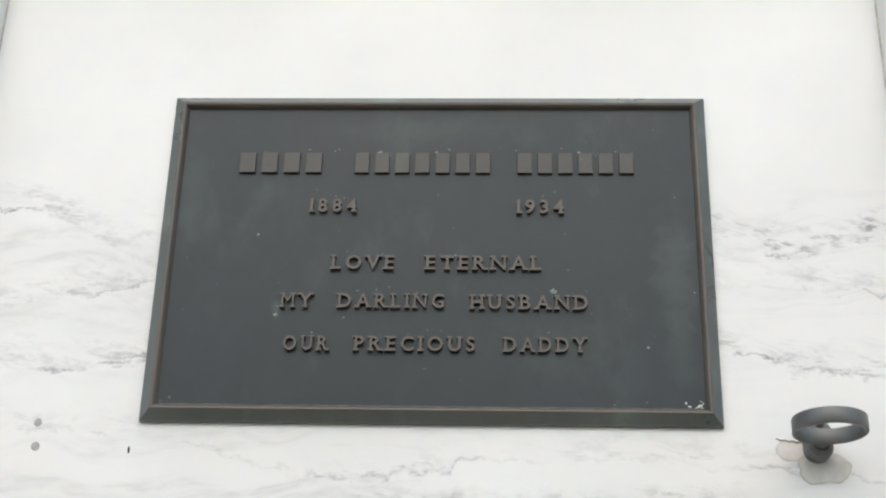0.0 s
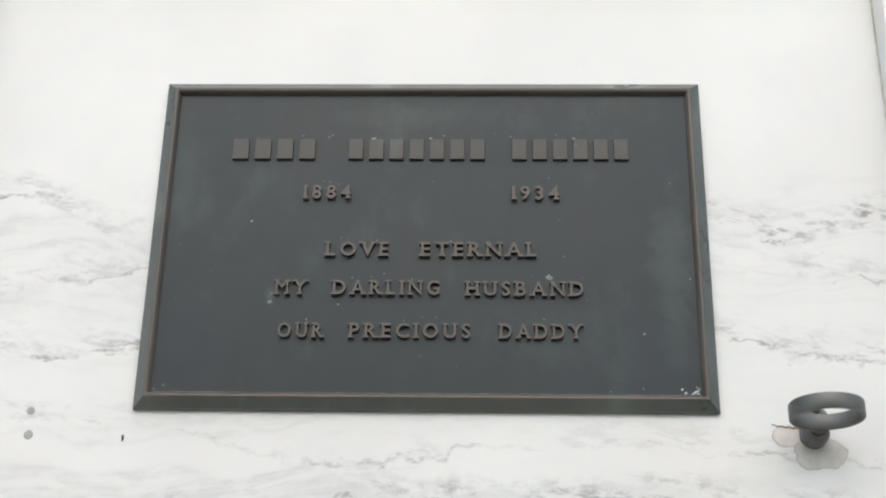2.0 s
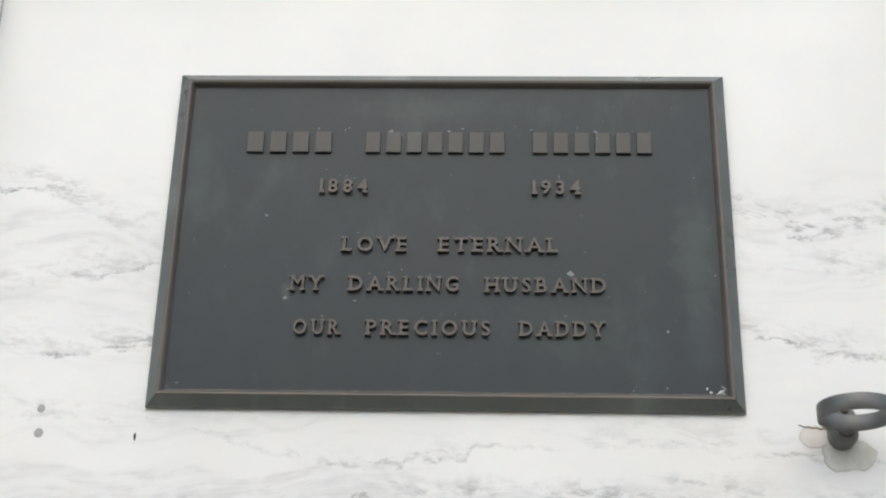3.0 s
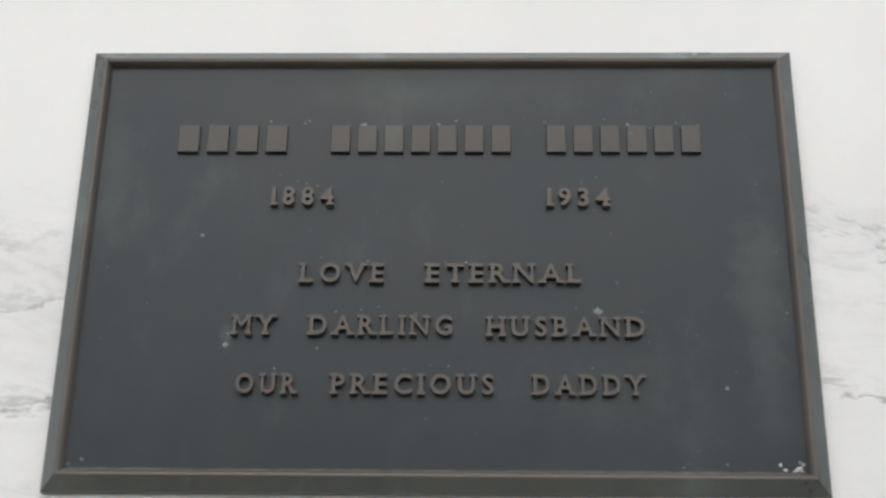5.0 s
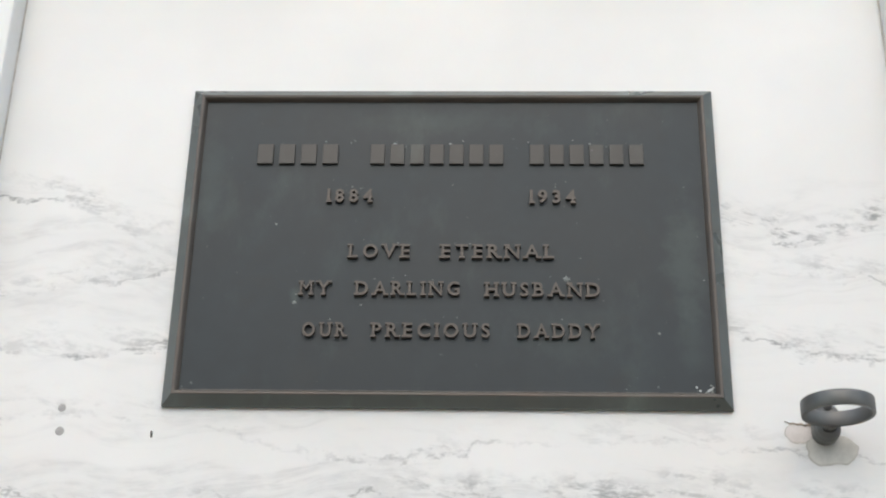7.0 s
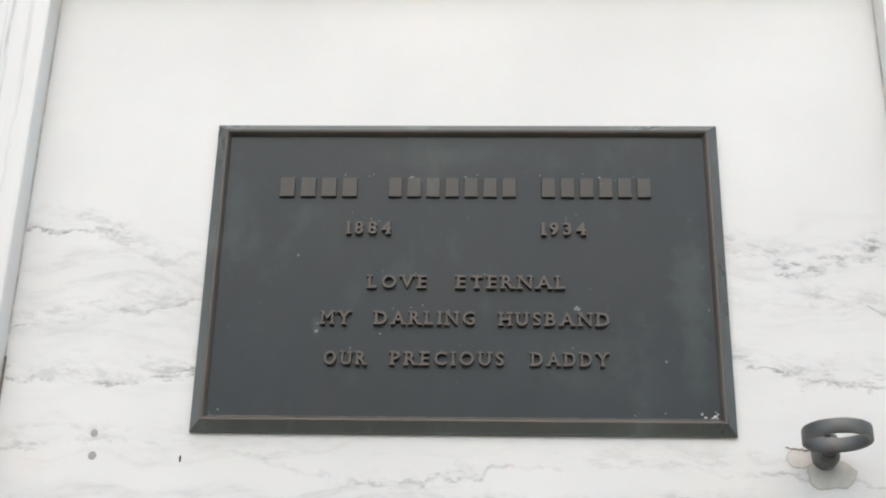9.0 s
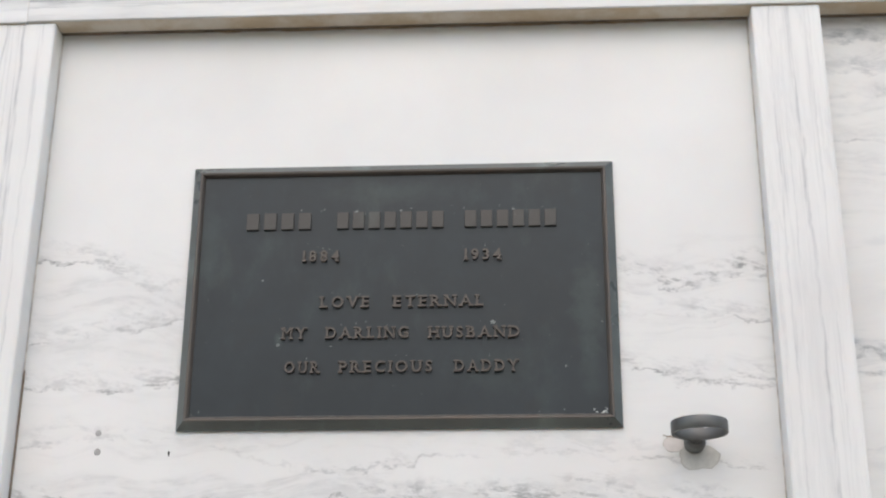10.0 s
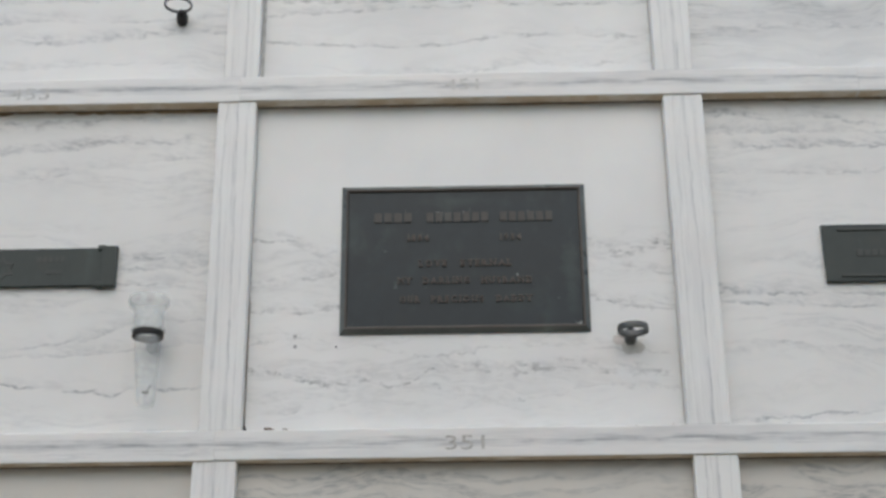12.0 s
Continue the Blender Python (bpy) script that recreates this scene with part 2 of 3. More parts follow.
LINED_VEINS = (
    (((-0.430, -0.222), (-0.340, -0.221), (-0.250, -0.229), (-0.100, -0.232), (-0.020, -0.230), (0.070, -0.215), (0.200, -0.212), (0.350, -0.216), (0.430, -0.215)), 0.003, 0.62, 0.25, 1.0),
    (((-0.430, -0.156), (-0.340, -0.157), (-0.200, -0.150), (-0.100, -0.142), (0.000, -0.144), (0.070, -0.138), (0.200, -0.142), (0.430, -0.140)), 0.003, 0.66, 0.4, 1.0),
    (((-0.430, -0.300), (-0.100, -0.300), (0.050, -0.290), (0.150, -0.275), (0.200, -0.285), (0.300, -0.278), (0.430, -0.280)), 0.002, 0.4, 0.5, 1.0),
    (((-0.430, -0.120), (0.000, -0.130), (0.430, -0.115)), 0.003, 0.6, 0.9, 1.0),
)
marble_centre = marble("marble_crypt_front_pale", CENTRE_VEINS, 0.26, top=0.055, seed=2.0, tone=(0.265, 0.272, 0.272), wiggle=0.042, look_of="crumbly")
marble_side = marble("marble_crypt_front_streaked", STREAKED_VEINS, 0.42, seed=11.0, buff=0.08, tone=(0.285, 0.30, 0.315))
marble_other = marble("marble_crypt_front_banded", BANDED_VEINS, 0.36, seed=23.0, buff=0.08, tone=(0.28, 0.30, 0.315))
marble_lined = marble("marble_crypt_front_lined", LINED_VEINS, 0.34, seed=37.0)
UPPER_VEINS = (
    (((-0.430, -0.200), (-0.100, -0.206), (0.100, -0.210), (0.250, -0.200), (0.330, -0.192), (0.430, -0.196)), 0.005, 0.55, 1.0, 1.0),
    (((-0.430, -0.168), (-0.200, -0.172), (0.000, -0.160), (0.200, -0.166), (0.430, -0.150)), 0.003, 0.42, 1.0, 1.0),
    (((-0.430, -0.262), (0.000, -0.270), (0.200, -0.262), (0.430, -0.266)), 0.002, 0.22, 0.9, 1.0),
    (((-0.430, -0.110), (0.000, -0.115), (0.430, -0.100)), 0.003, 0.35, 1.0, 1.0),
)
marble_grain = marble("marble_crypt_front_grained", UPPER_VEINS, 0.7, seed=51.0, random_offset=True, fine=1.3, tone=(0.28, 0.298, 0.318))
BUFF_VEINS = (
    (((-0.430, 0.235), (-0.200, 0.228), (0.000, 0.240), (0.200, 0.230), (0.430, 0.236)), 0.003, 0.40, 1.0, 1.0),
    (((-0.430, 0.262), (0.000, 0.268), (0.430, 0.258)), 0.002, 0.28, 0.9, 1.0),
)
marble_buff = marble("marble_crypt_front_buff", BUFF_VEINS, 0.85, seed=63.0, random_offset=True, fine=1.2, buff=0.5)
POST_VEINS = (
    (((-0.43, 0.009), (0.0, 0.006), (0.20, 0.003), (0.43, 0.000)), 0.0026, 0.48, 0.9, -1.0),
    (((-0.43, -0.018), (0.0, -0.022), (0.43, -0.018)), 0.0018, 0.32, 0.9, 1.0),
    (((-0.43, 0.024), (0.0, 0.021), (0.43, 0.024)), 0.0014, 0.24, 0.7, -1.0),
    (((-0.43, -0.006), (-0.1, -0.009), (0.43, -0.010)), 0.0012, 0.20, 0.4, 1.0),
)
marble_post = marble("marble_pilaster", POST_VEINS, 0.28, upright=True, seed=5.0, random_offset=True, fine=3.6, tone=(0.285, 0.30, 0.315), wiggle=0.013, reach=0.012, look_of="steady")
RAIL_VEINS = (
    (((-0.43, 0.000), (0.43, 0.002)), 0.0060, 0.66, 1.0, 1.0),
    (((-0.43, -0.008), (0.0, -0.006), (0.43, -0.008)), 0.0016, 0.34, 0.8, 1.0),
)
marble_rail = marble("marble_rail", RAIL_VEINS, 0.55, seed=7.0, random_offset=True, fine=2.6, tone=(0.28, 0.298, 0.318), wiggle=0.012, reach=0.017, look_of="steady")
marble_plain = marble("marble_wall", (), 0.4, seed=71.0)
bronze_field = bronze("bronze_field", (0.0240, 0.0305, 0.0345), (0.0315, 0.0345, 0.0345), 0.17, 0.42, shine=0.34,
                      blooms=((0.196, 0.130, 0.022, 0.060, 0.24), (0.198, 0.060, 0.014, 0.04, 0.14), (0.100, 0.062, 0.060, 0.030, 0.12), (-0.205, 0.20, 0.016, 0.06, 0.16), (-0.02, 0.262, 0.09, 0.016, 0.14), (-0.126, 0.094, 0.006, 0.010, 0.35)))
bronze_edge = bronze("bronze_border", (0.082, 0.092, 0.087), (0.100, 0.095, 0.083), 0.9, 0.30, shine=0.7, verdigris=(0.185, 0.225, 0.205))
bronze_lip = bronze("bronze_worn_lip", (0.080, 0.068, 0.058), (0.128, 0.088, 0.064), 0.4, 0.45)
bronze_letter = bronze("bronze_letters", (0.078, 0.066, 0.056), (0.105, 0.076, 0.060), 0.35, 0.45)
bronze_bar = bronze("bronze_bars", (0.046, 0.043, 0.039), (0.062, 0.051, 0.043), 0.35, 0.45)
bronze_green = bronze("bronze_green", (0.030, 0.038, 0.035), (0.045, 0.047, 0.040), 0.3)
bronze_dim = bronze("bronze_dim_bars", (0.045, 0.050, 0.046), (0.06, 0.055, 0.05), 0.3)
bronze_ring = bronze("bronze_ring", (0.100, 0.100, 0.097), (0.125, 0.110, 0.100), 0.35, 0.42, metal=0.4, shine=0.6)
black_metal = plain("black_metal", (0.025, 0.022, 0.022), 0.5, 0.4)
dull_zinc = plain("dull_zinc", (0.36, 0.37, 0.39), 0.6, 0.2)
lime_mat = plain("lime_deposit", (0.30, 0.33, 0.32), 0.9, vary=0.6, scale=900)
glint_dust_mat = plain("glint_dust", (0.17, 0.165, 0.155), 0.9, vary=0.6, scale=120)
lime_white = plain("white_lime", (0.72, 0.74, 0.72), 0.9, vary=0.4, scale=900)
filler = plain("grey_filler", (0.44, 0.43, 0.42), 0.8, scale=300)
old_filler = plain("weathered_filler", (0.60, 0.595, 0.57), 0.85, vary=0.3, scale=60)
joint_mat = plain("mortar", (0.77, 0.72, 0.66), 0.9, vary=0.5, scale=40)
old_mortar = plain("old_mortar", (0.42, 0.31, 0.19), 0.95, vary=0.6, scale=55)
# Mottled ochre: tan shade of the rail undersides put into colour, with dirt.
film_nodes = Nodes("ochre_shade_dirt")
film_at, *_ = film_nodes.place()
film_nodes.put(base_color=film_nodes.mix(film_nodes.ramp(film_nodes.noise(film_at, 14.0, 5.0, 0.65), 0.36, 0.62), (0.74, 0.68, 0.59), (0.60, 0.49, 0.35)), roughness=0.95)
soffit_shade_dirt = film_nodes.mat
joint_pale = plain("pale_mortar", (0.74, 0.72, 0.68), 0.9, vary=0.2, scale=90)
brown_joint = plain("brown_mortar", (0.30, 0.235, 0.175), 0.9, vary=0.5, scale=30)
soot = plain("dark_crack", (0.03, 0.028, 0.026), 0.9)
crumb_mat = plain("brown_crumbs", (0.20, 0.155, 0.12), 0.9, scale=200)
residue = plain("dried_adhesive", (0.605, 0.590, 0.545), 0.7, vary=0.14, scale=110)
residue_rim = plain("dried_adhesive_edge", (0.56, 0.54, 0.495), 0.8, vary=0.22, scale=160)
residue_pale = plain("pale_adhesive", (0.685, 0.64, 0.61), 0.7, vary=0.12, scale=110)
rust_line = plain("brown_adhesive_edge", (0.36, 0.29, 0.22), 0.8, vary=0.4, scale=160)
numeral_mat = plain("numeral_paint", (0.57, 0.555, 0.52), 0.8, vary=0.4, scale=160)
numeral_faint = plain("numeral_paint_worn", (0.67, 0.665, 0.64), 0.8, vary=0.35, scale=90)
paving = plain("paving", (0.28, 0.245, 0.19), 0.8, scale=4)
shade_wall_mat = plain("shade_wall_grey", (0.20, 0.20, 0.185), 0.8, scale=3)
glass = Nodes("frosted_plastic")
glass_at, *_ = glass.place()
scuffs = glass.noise(glass_at, 70.0, 4.0, 0.6)
glass.put(base_color=(0.80, 0.82, 0.81), roughness=0.28, alpha=glass.ramp(scuffs, 0.35, 0.75, 0.09, 0.18))
glass_mat = glass.mat
cup = Nodes("scuffed_plastic")
cup_at, *_ = cup.place()
cup.put(base_color=(0.70, 0.72, 0.705), roughness=0.32, alpha=cup.ramp(cup.noise(cup_at, 70.0, 4.0, 0.6), 0.35, 0.75, 0.20, 0.34))
cup_mat = cup.mat


# ---- helpers for meshes ----
def link_mesh(name, bm, material, parent=None, label="", at=(0, 0, 0)):
    data = bpy.data.meshes.new(name)
    bmesh.ops.recalc_face_normals(bm, faces=bm.faces)
    bm.to_mesh(data)
    bm.free()
    data.materials.append(material)
    ob = new(name, data)
    ob.location = at
    if parent:
        ob.parent = parent
    return tagged(ob, label)


part = link_mesh


def empty(name, at=(0, 0, 0)):
    ob = new(name)
    ob.location, ob.empty_display_size = at, 0.05
    return ob


def smooth(ob):
    for p in ob.data.polygons:
        p.use_smooth = True
    return ob


def block(x0, x1, y0, y1, z0, z1, bevel=0.0, bm=None):
    """A box with its edges rounded by bevel."""
    bm = bm or bmesh.new()
    made = bmesh.ops.create_cube(bm, size=1.0)["verts"]
    for p in made:
        p.co = (x0 if p.co.x < 0 else x1, y0 if p.co.y < 0 else y1, z0 if p.co.z < 0 else z1)
    if bevel:
        edges = list({e for p in made for e in p.link_edges})
        bmesh.ops.bevel(bm, geom=edges, offset=bevel, segments=2, affect="EDGES", profile=0.6)
    return bm


def turned(profile, steps=40, bm=None, centre=(0, 0)):
    """A body turned round the z axis from (radius, z) pairs."""
    bm = bm or bmesh.new()
    rings = []
    for r, z in profile:
        rings.append([bm.verts.new((centre[0] + r * math.cos(a), centre[1] + r * math.sin(a), z))
                      for a in (2 * math.pi * k / steps for k in range(steps))])
    for a, b in zip(rings, rings[1:]):
        for k in range(steps):
            bm.faces.new((a[k], a[(k + 1) % steps], b[(k + 1) % steps], b[k]))
    return bm


def blob(radius, thick, seed, squash=1.0, points=11, least=0.6):
    """A small flat crust with an uneven outline, lying on a wall that faces -y."""
    rng = random.Random(seed)
    bm = bmesh.new()
    rim, top = [], []
    for k in range(points):
        a = 2 * math.pi * k / points
        r = radius * rng.uniform(least, 1.75 - least)
        rim.append(bm.verts.new((r * math.cos(a), 0, r * squash * math.sin(a))))
        top.append(bm.verts.new((0.7 * r * math.cos(a), -thick, 0.7 * r * squash * math.sin(a))))
    for k in range(points):
        bm.faces.new((rim[k], rim[(k + 1) % points], top[(k + 1) % points], top[k]))
    bm.faces.new(top)
    bm.faces.new(rim[::-1])
    return bm


def glyph(text, height, depth, bold=0.0):
    """A mesh of the built-in font that stands upright and faces -y: lower left corner at the origin, its back at y = 0."""
    curve = bpy.data.curves.new("glyph", "FONT")
    curve.body, curve.size, curve.resolution_u, curve.offset, curve.extrude = text, 1.0, 4, bold, 0.05
    ob = new("glyph", curve)
    bpy.context.view_layer.update()
    data = bpy.data.meshes.new_from_object(ob.evaluated_get(bpy.context.evaluated_depsgraph_get()))
    bpy.data.objects.remove(ob)
    bm = bmesh.new()
    bm.from_mesh(data)
    bpy.data.meshes.remove(data)
    bmesh.ops.remove_doubles(bm, verts=bm.verts, dist=1e-5)
    low, high = min(p.co.y for p in bm.verts), max(p.co.y for p in bm.verts)
    left, right = min(p.co.x for p in bm.verts), max(p.co.x for p in bm.verts)
    k = height / (high - low)
    for p in bm.verts:
        p.co = ((p.co.x - left) * k, -depth * (p.co.z + 0.05) / 0.1, (p.co.y - low) * k)
    return bm, (right - left) * k


# ---- the mausoleum wall: crypt fronts between pilasters and rails ----
PITCH_Z = 0.707
wall = tagged(empty("wall_north"), "white veined marble wall of crypt fronts", "wall", kind="structure")
FRONTS = {(0, 0): marble_centre, (-1, 0): marble_side, (1, 0): marble_other, (0, 1): marble_lined,
          (-1, 1): marble_grain, (1, 1): marble_grain, (-1, -1): marble_buff, (0, -1): marble_buff, (1, -1): marble_buff}
for (col, row), material in FRONTS.items():
    part("crypt_front", block(-0.4265, 0.4265, 0.0, 0.028, -0.3395, 0.3665, 0.0015), material, wall, at=(0.856 * col - 0.004, 0, 2.080 + PITCH_Z * row))
# For each row of crypts: left and right edge of each pilaster.
PILASTERS = {
    0: ((-0.469, -0.395), (0.3853, 0.4605), (-1.330, -1.252), (1.245, 1.322)),
    1: ((-0.461, -0.3945), (0.3745, 0.448), (-1.330, -1.252), (1.245, 1.322)),
    -1: ((-0.4765, -0.400), (0.391, 0.468), (-1.330, -1.252), (1.245, 1.322)),
}
for row, posts in PILASTERS.items():
    middle = 2.0933 + PITCH_Z * row
    for x0, x1 in posts:
        half = (x1 - x0) / 2
        part("pilaster", block(-half, half, -0.028, 0.0038, -0.3268, 0.3268, 0.0032), marble_post, wall, at=(x0 + half, 0, middle))
        for x in (x0 - 0.0008, x1 + 0.0008):
            part("upright_joint", block(-0.0007, 0.0007, -0.0006, 0.0004, -0.3258, 0.3258), joint_mat, wall, at=(x, 0, middle))
RAIL_ENDS = {0: (-1.33, -0.439, 0.800, 1.33), 1: (-1.33, -0.428, 0.760, 1.33), 2: (-1.33, -0.436, 0.78, 1.33), -1: (-1.33, -0.436, 0.78, 1.33)}
rails = {}
for row, ends in RAIL_ENDS.items():
    for n, (x0, x1) in enumerate(zip(ends, ends[1:])):
        mid, drop = (x0 + x1) / 2, (0.0013 if n == 0 else 0.0)
        rails[row, n] = part("rail", block(x0 - mid + 0.0003, x1 - mid - 0.0003, -0.031, -0.001, -0.0263, 0.0263 + drop, 0.0013), marble_rail, wall,
                             at=(mid, 0, 1.7398 + PITCH_Z * row - drop))
        # Sheet below the rail that carries its painted tan shade and dirt.
        film = block(x0 - mid + 0.002, x1 - mid - 0.002, -0.0285, -0.0045, -0.0269, -0.0264)
        part("soffit_shade_dirt", film, soffit_shade_dirt, rails[row, n], "ochre shade tint and dirt under the rail")
        if n:
            part("mortar_joint", block(-0.0016, 0.0016, -0.0305, -0.002, -0.0255, 0.0255), joint_pale, wall, at=(x0, 0, 1.7398 + PITCH_Z * row))
        # Thin dark brown strip along the crease below the rail.
        part("mortar_joint", block(x0 - mid + 0.001, x1 - mid - 0.001, -0.004, 0.0, -0.0006, 0.0006), brown_joint, wall, at=(mid, 0, 1.7122 + PITCH_Z * row - drop))
# A joint that has opened beside one pilaster.
part("open_joint", block(-0.0009, 0.0009, -0.0011, 0.0002, -0.125, 0.125), brown_joint, wall, "dark open joint beside a pilaster", at=(-0.3936, 0, 1.892))
part("mortar_fillet", block(-0.0032, 0.0032, -0.0030, 0.0, -0.26, 0.26, 0.0010), old_filler, wall, "grey mortar fillet beside a pilaster", at=(-0.3908, 0, 2.734))
# Old mortar that has crumbled out under the rails.
DIRT = {1: (((-1.25, -0.470), 0.0085), ((-0.388, 0.378), 0.0032), ((0.457, 1.24), 0.0040)), 0: (((-1.25, -0.487), 0.0024), ((-0.404, 0.396), 0.0016), ((0.481, 1.24), 0.0020))}
dirt_rng = random.Random(5)
for row, spans in DIRT.items():
    for (x0, x1), deep in spans:
        bm, steps, height = bmesh.new(), int((x1 - x0) / 0.004), 0.4
        top_z, ends = 1.7134 + PITCH_Z * row, []
        for n in range(steps + 1):
            height = min(1.0, max(0.12, height + dirt_rng.uniform(-0.22, 0.22)))
            x = x0 + (x1 - x0) * n / steps
            ends.append([bm.verts.new(c) for c in ((x, -0.0022, top_z), (x, -0.0016, top_z - deep * height * 0.7), (x, -0.0002, top_z - deep * height))])
        for a, b in zip(ends, ends[1:]):
            bm.faces.new((a[0], b[0], b[1], a[1]))
            bm.faces.new((a[1], b[1], b[2], a[2]))
        part("old_mortar", bm, old_mortar, wall, "ragged brown mortar under a rail")
tagged(part("wall_core", block(-7, 7, 0.034, 0.5, 0, 4.6), marble_plain), "plain white marble wall behind the crypt fronts", "wall", kind="structure")

tagged(part("ground", block(-400, 400, -400, 400, -0.4, 0.0), paving), "grey stone paving in front of the wall", "ground", kind="structure")
# Added unseen wall: blocks low sky so the plaque reflects something dark.
tagged(part("shade_wall_south", block(-6, 6, -9.5, -9.0, 0, 4.6), shade_wall_mat), "unseen plain grey wall added to darken reflections in the plaque", "wall", kind="structure")


def numeral(text, width, height, rail, centre_x, z, paint):
    bm, w = glyph(text, height, 0.0008)
    for p in bm.verts:
        p.co.x = (p.co.x - w / 2) * width / w
    ob = part("numeral", bm, paint, rail, "worn grey numerals")
    ob.location = (centre_x - rail.location.x, -0.0308, z - rail.location.z)


numeral("351", 0.068, 0.0255, rails[0, 1], -0.0028, 1.7265, numeral_mat)
numeral("451", 0.065, 0.0232, rails[1, 1], 0.000, 2.437, numeral_faint)
numeral("453", 0.078, 0.024, rails[1, 0], -0.836, 2.431, numeral_faint)

# ---- the large bronze plaque ----
PW, PH = 0.4555, 0.2948
plaque = tagged(empty("bronze_plaque", (0, 0, 1.950)), "dark weathered bronze memorial plaque with raised lettering on marble", "plaque")


def border(inset_depth, bm):
    """A mitred border from rings of (inset, y)."""
    rings = []
    for inset, y in inset_depth:
        x, z0, z1 = PW / 2 - inset, inset, PH - inset
        rings.append([bm.verts.new(c) for c in ((-x, y, z0), (x, y, z0), (x, y, z1), (-x, y, z1))])
    for a, b in zip(rings, rings[1:]):
        for k in range(4):
            bm.faces.new((a[k], a[(k + 1) % 4], b[(k + 1) % 4], b[k]))
    return bm


part("border", border(((0, -0.0005), (0, -0.0034), (0.0005, -0.0041), (0.0082, -0.0104)), bmesh.new()), bronze_edge, plaque, "grey-green bevelled bronze border")
part("lip", border(((0.0082, -0.0104), (0.0090, -0.0107), (0.0105, -0.0105), (0.0119, -0.0089), (0.0136, -0.0052)), bmesh.new()), bronze_lip, plaque, "worn brown inner edge of the border")
field = block(-PW / 2 + 0.004, PW / 2 - 0.004, -0.0058, -0.0006, 0.004, PH - 0.004)
part("field", field, bronze_field, plaque, "blue-grey patinated bronze field")

# Where each letter has serifs, as fractions of its width at the foot and at the head.
SERIFS = {"A": ((0.06, 0.94), ()), "B": ((0.08,), (0.08,)), "D": ((0.08,), (0.08,)), "E": ((0.1,), (0.1,)), "G": ((), ()), "H": ((0.1, 0.9), (0.1, 0.9)),
          "I": ((0.5,), (0.5,)), "L": ((0.12,), (0.12,)), "M": ((0.08, 0.92), (0.08, 0.92)), "N": ((0.1,), (0.1, 0.9)), "P": ((0.14,), (0.1,)),
          "R": ((0.1, 0.94), (0.1,)), "T": ((0.5,), ()), "U": ((), (0.1, 0.9)), "V": ((), (0.06, 0.94)), "Y": ((0.5,), (0.06, 0.94)), "1": ((0.7,), ()), "4": ((0.76,), ())}
letters = {}


def letter_mesh(char, height):
    if (char, height) not in letters:
        bm, w = glyph(char, height, 0.0036, 0.0 if char in "MN" else 0.006 if char == "A" else 0.022 if char.isdigit() else 0.016)
        feet, heads = SERIFS.get(char, ((), ()))
        reach, tall = 0.19 * height, 0.12 * height
        for spots, z in ((feet, 0.0), (heads, height - tall)):
            for f in spots:
                block(f * w - reach, f * w + reach, -0.00372, 0.0001, z - 0.00012, z + tall + 0.00012, bm=bm)
        data = bpy.data.meshes.new("letter")
        bmesh.ops.recalc_face_normals(bm, faces=bm.faces)
        bm.to_mesh(data)
        bm.free()
        data.materials.append(bronze_letter)
        letters[char, height] = data, w
    return letters[char, height]


def word(text, x0, x1, z, height):
    cast = [letter_mesh(c, height) for c in text]
    margin, gap = 0.10 * height, 0.36 * height
    narrow = (x1 - x0 - 2 * margin - gap * (len(text) - 1)) / sum(w for _, w in cast)
    x = x0 + margin
    for data, w in cast:
        ob = new("letter", data)
        ob.parent, ob.location, ob.scale = plaque, (x, -0.0057, z - 1.9478), (narrow, 1, 1)
        x += w * narrow + gap


word("1884", -0.105, -0.064, 2.1295, 0.0124)
word("1934", 0.067, 0.108, 2.129, 0.0124)
word("LOVE", -0.084, -0.031, 2.0775, 0.0124)
word("ETERNAL", -0.007, 0.089, 2.0775, 0.0124)
word("MY", -0.123, -0.096, 2.0435, 0.0124)
word("DARLING", -0.077, 0.011, 2.0435, 0.0124)
word("HUSBAND", 0.030, 0.126, 2.0430, 0.0124)
word("OUR", -0.119, -0.081, 2.0065, 0.0124)
word("PRECIOUS", -0.062, 0.036, 2.0065, 0.0124)
word("DADDY", 0.057, 0.124, 2.0065, 0.0124)


def bars(x0, x1, z, height, count, parent, y, depth, material):
    """Writing that is kept plain: a row of raised bars of its size."""
    step = (x1 - x0) / count
    for k in range(count):
        part("bar", block(x0 + (k + 0.14) * step, x0 + (k + 0.86) * step, y - depth, y, z, z + height, 0.0006), material, parent)


for x0, x1, count in ((-0.169, -0.094, 4), (-0.071, 0.048, 7), (0.066, 0.168, 6)):
    bars(x0, x1, 2.169 - 1.950, 0.0192, count, plaque, -0.0057, 0.0026, bronze_bar)
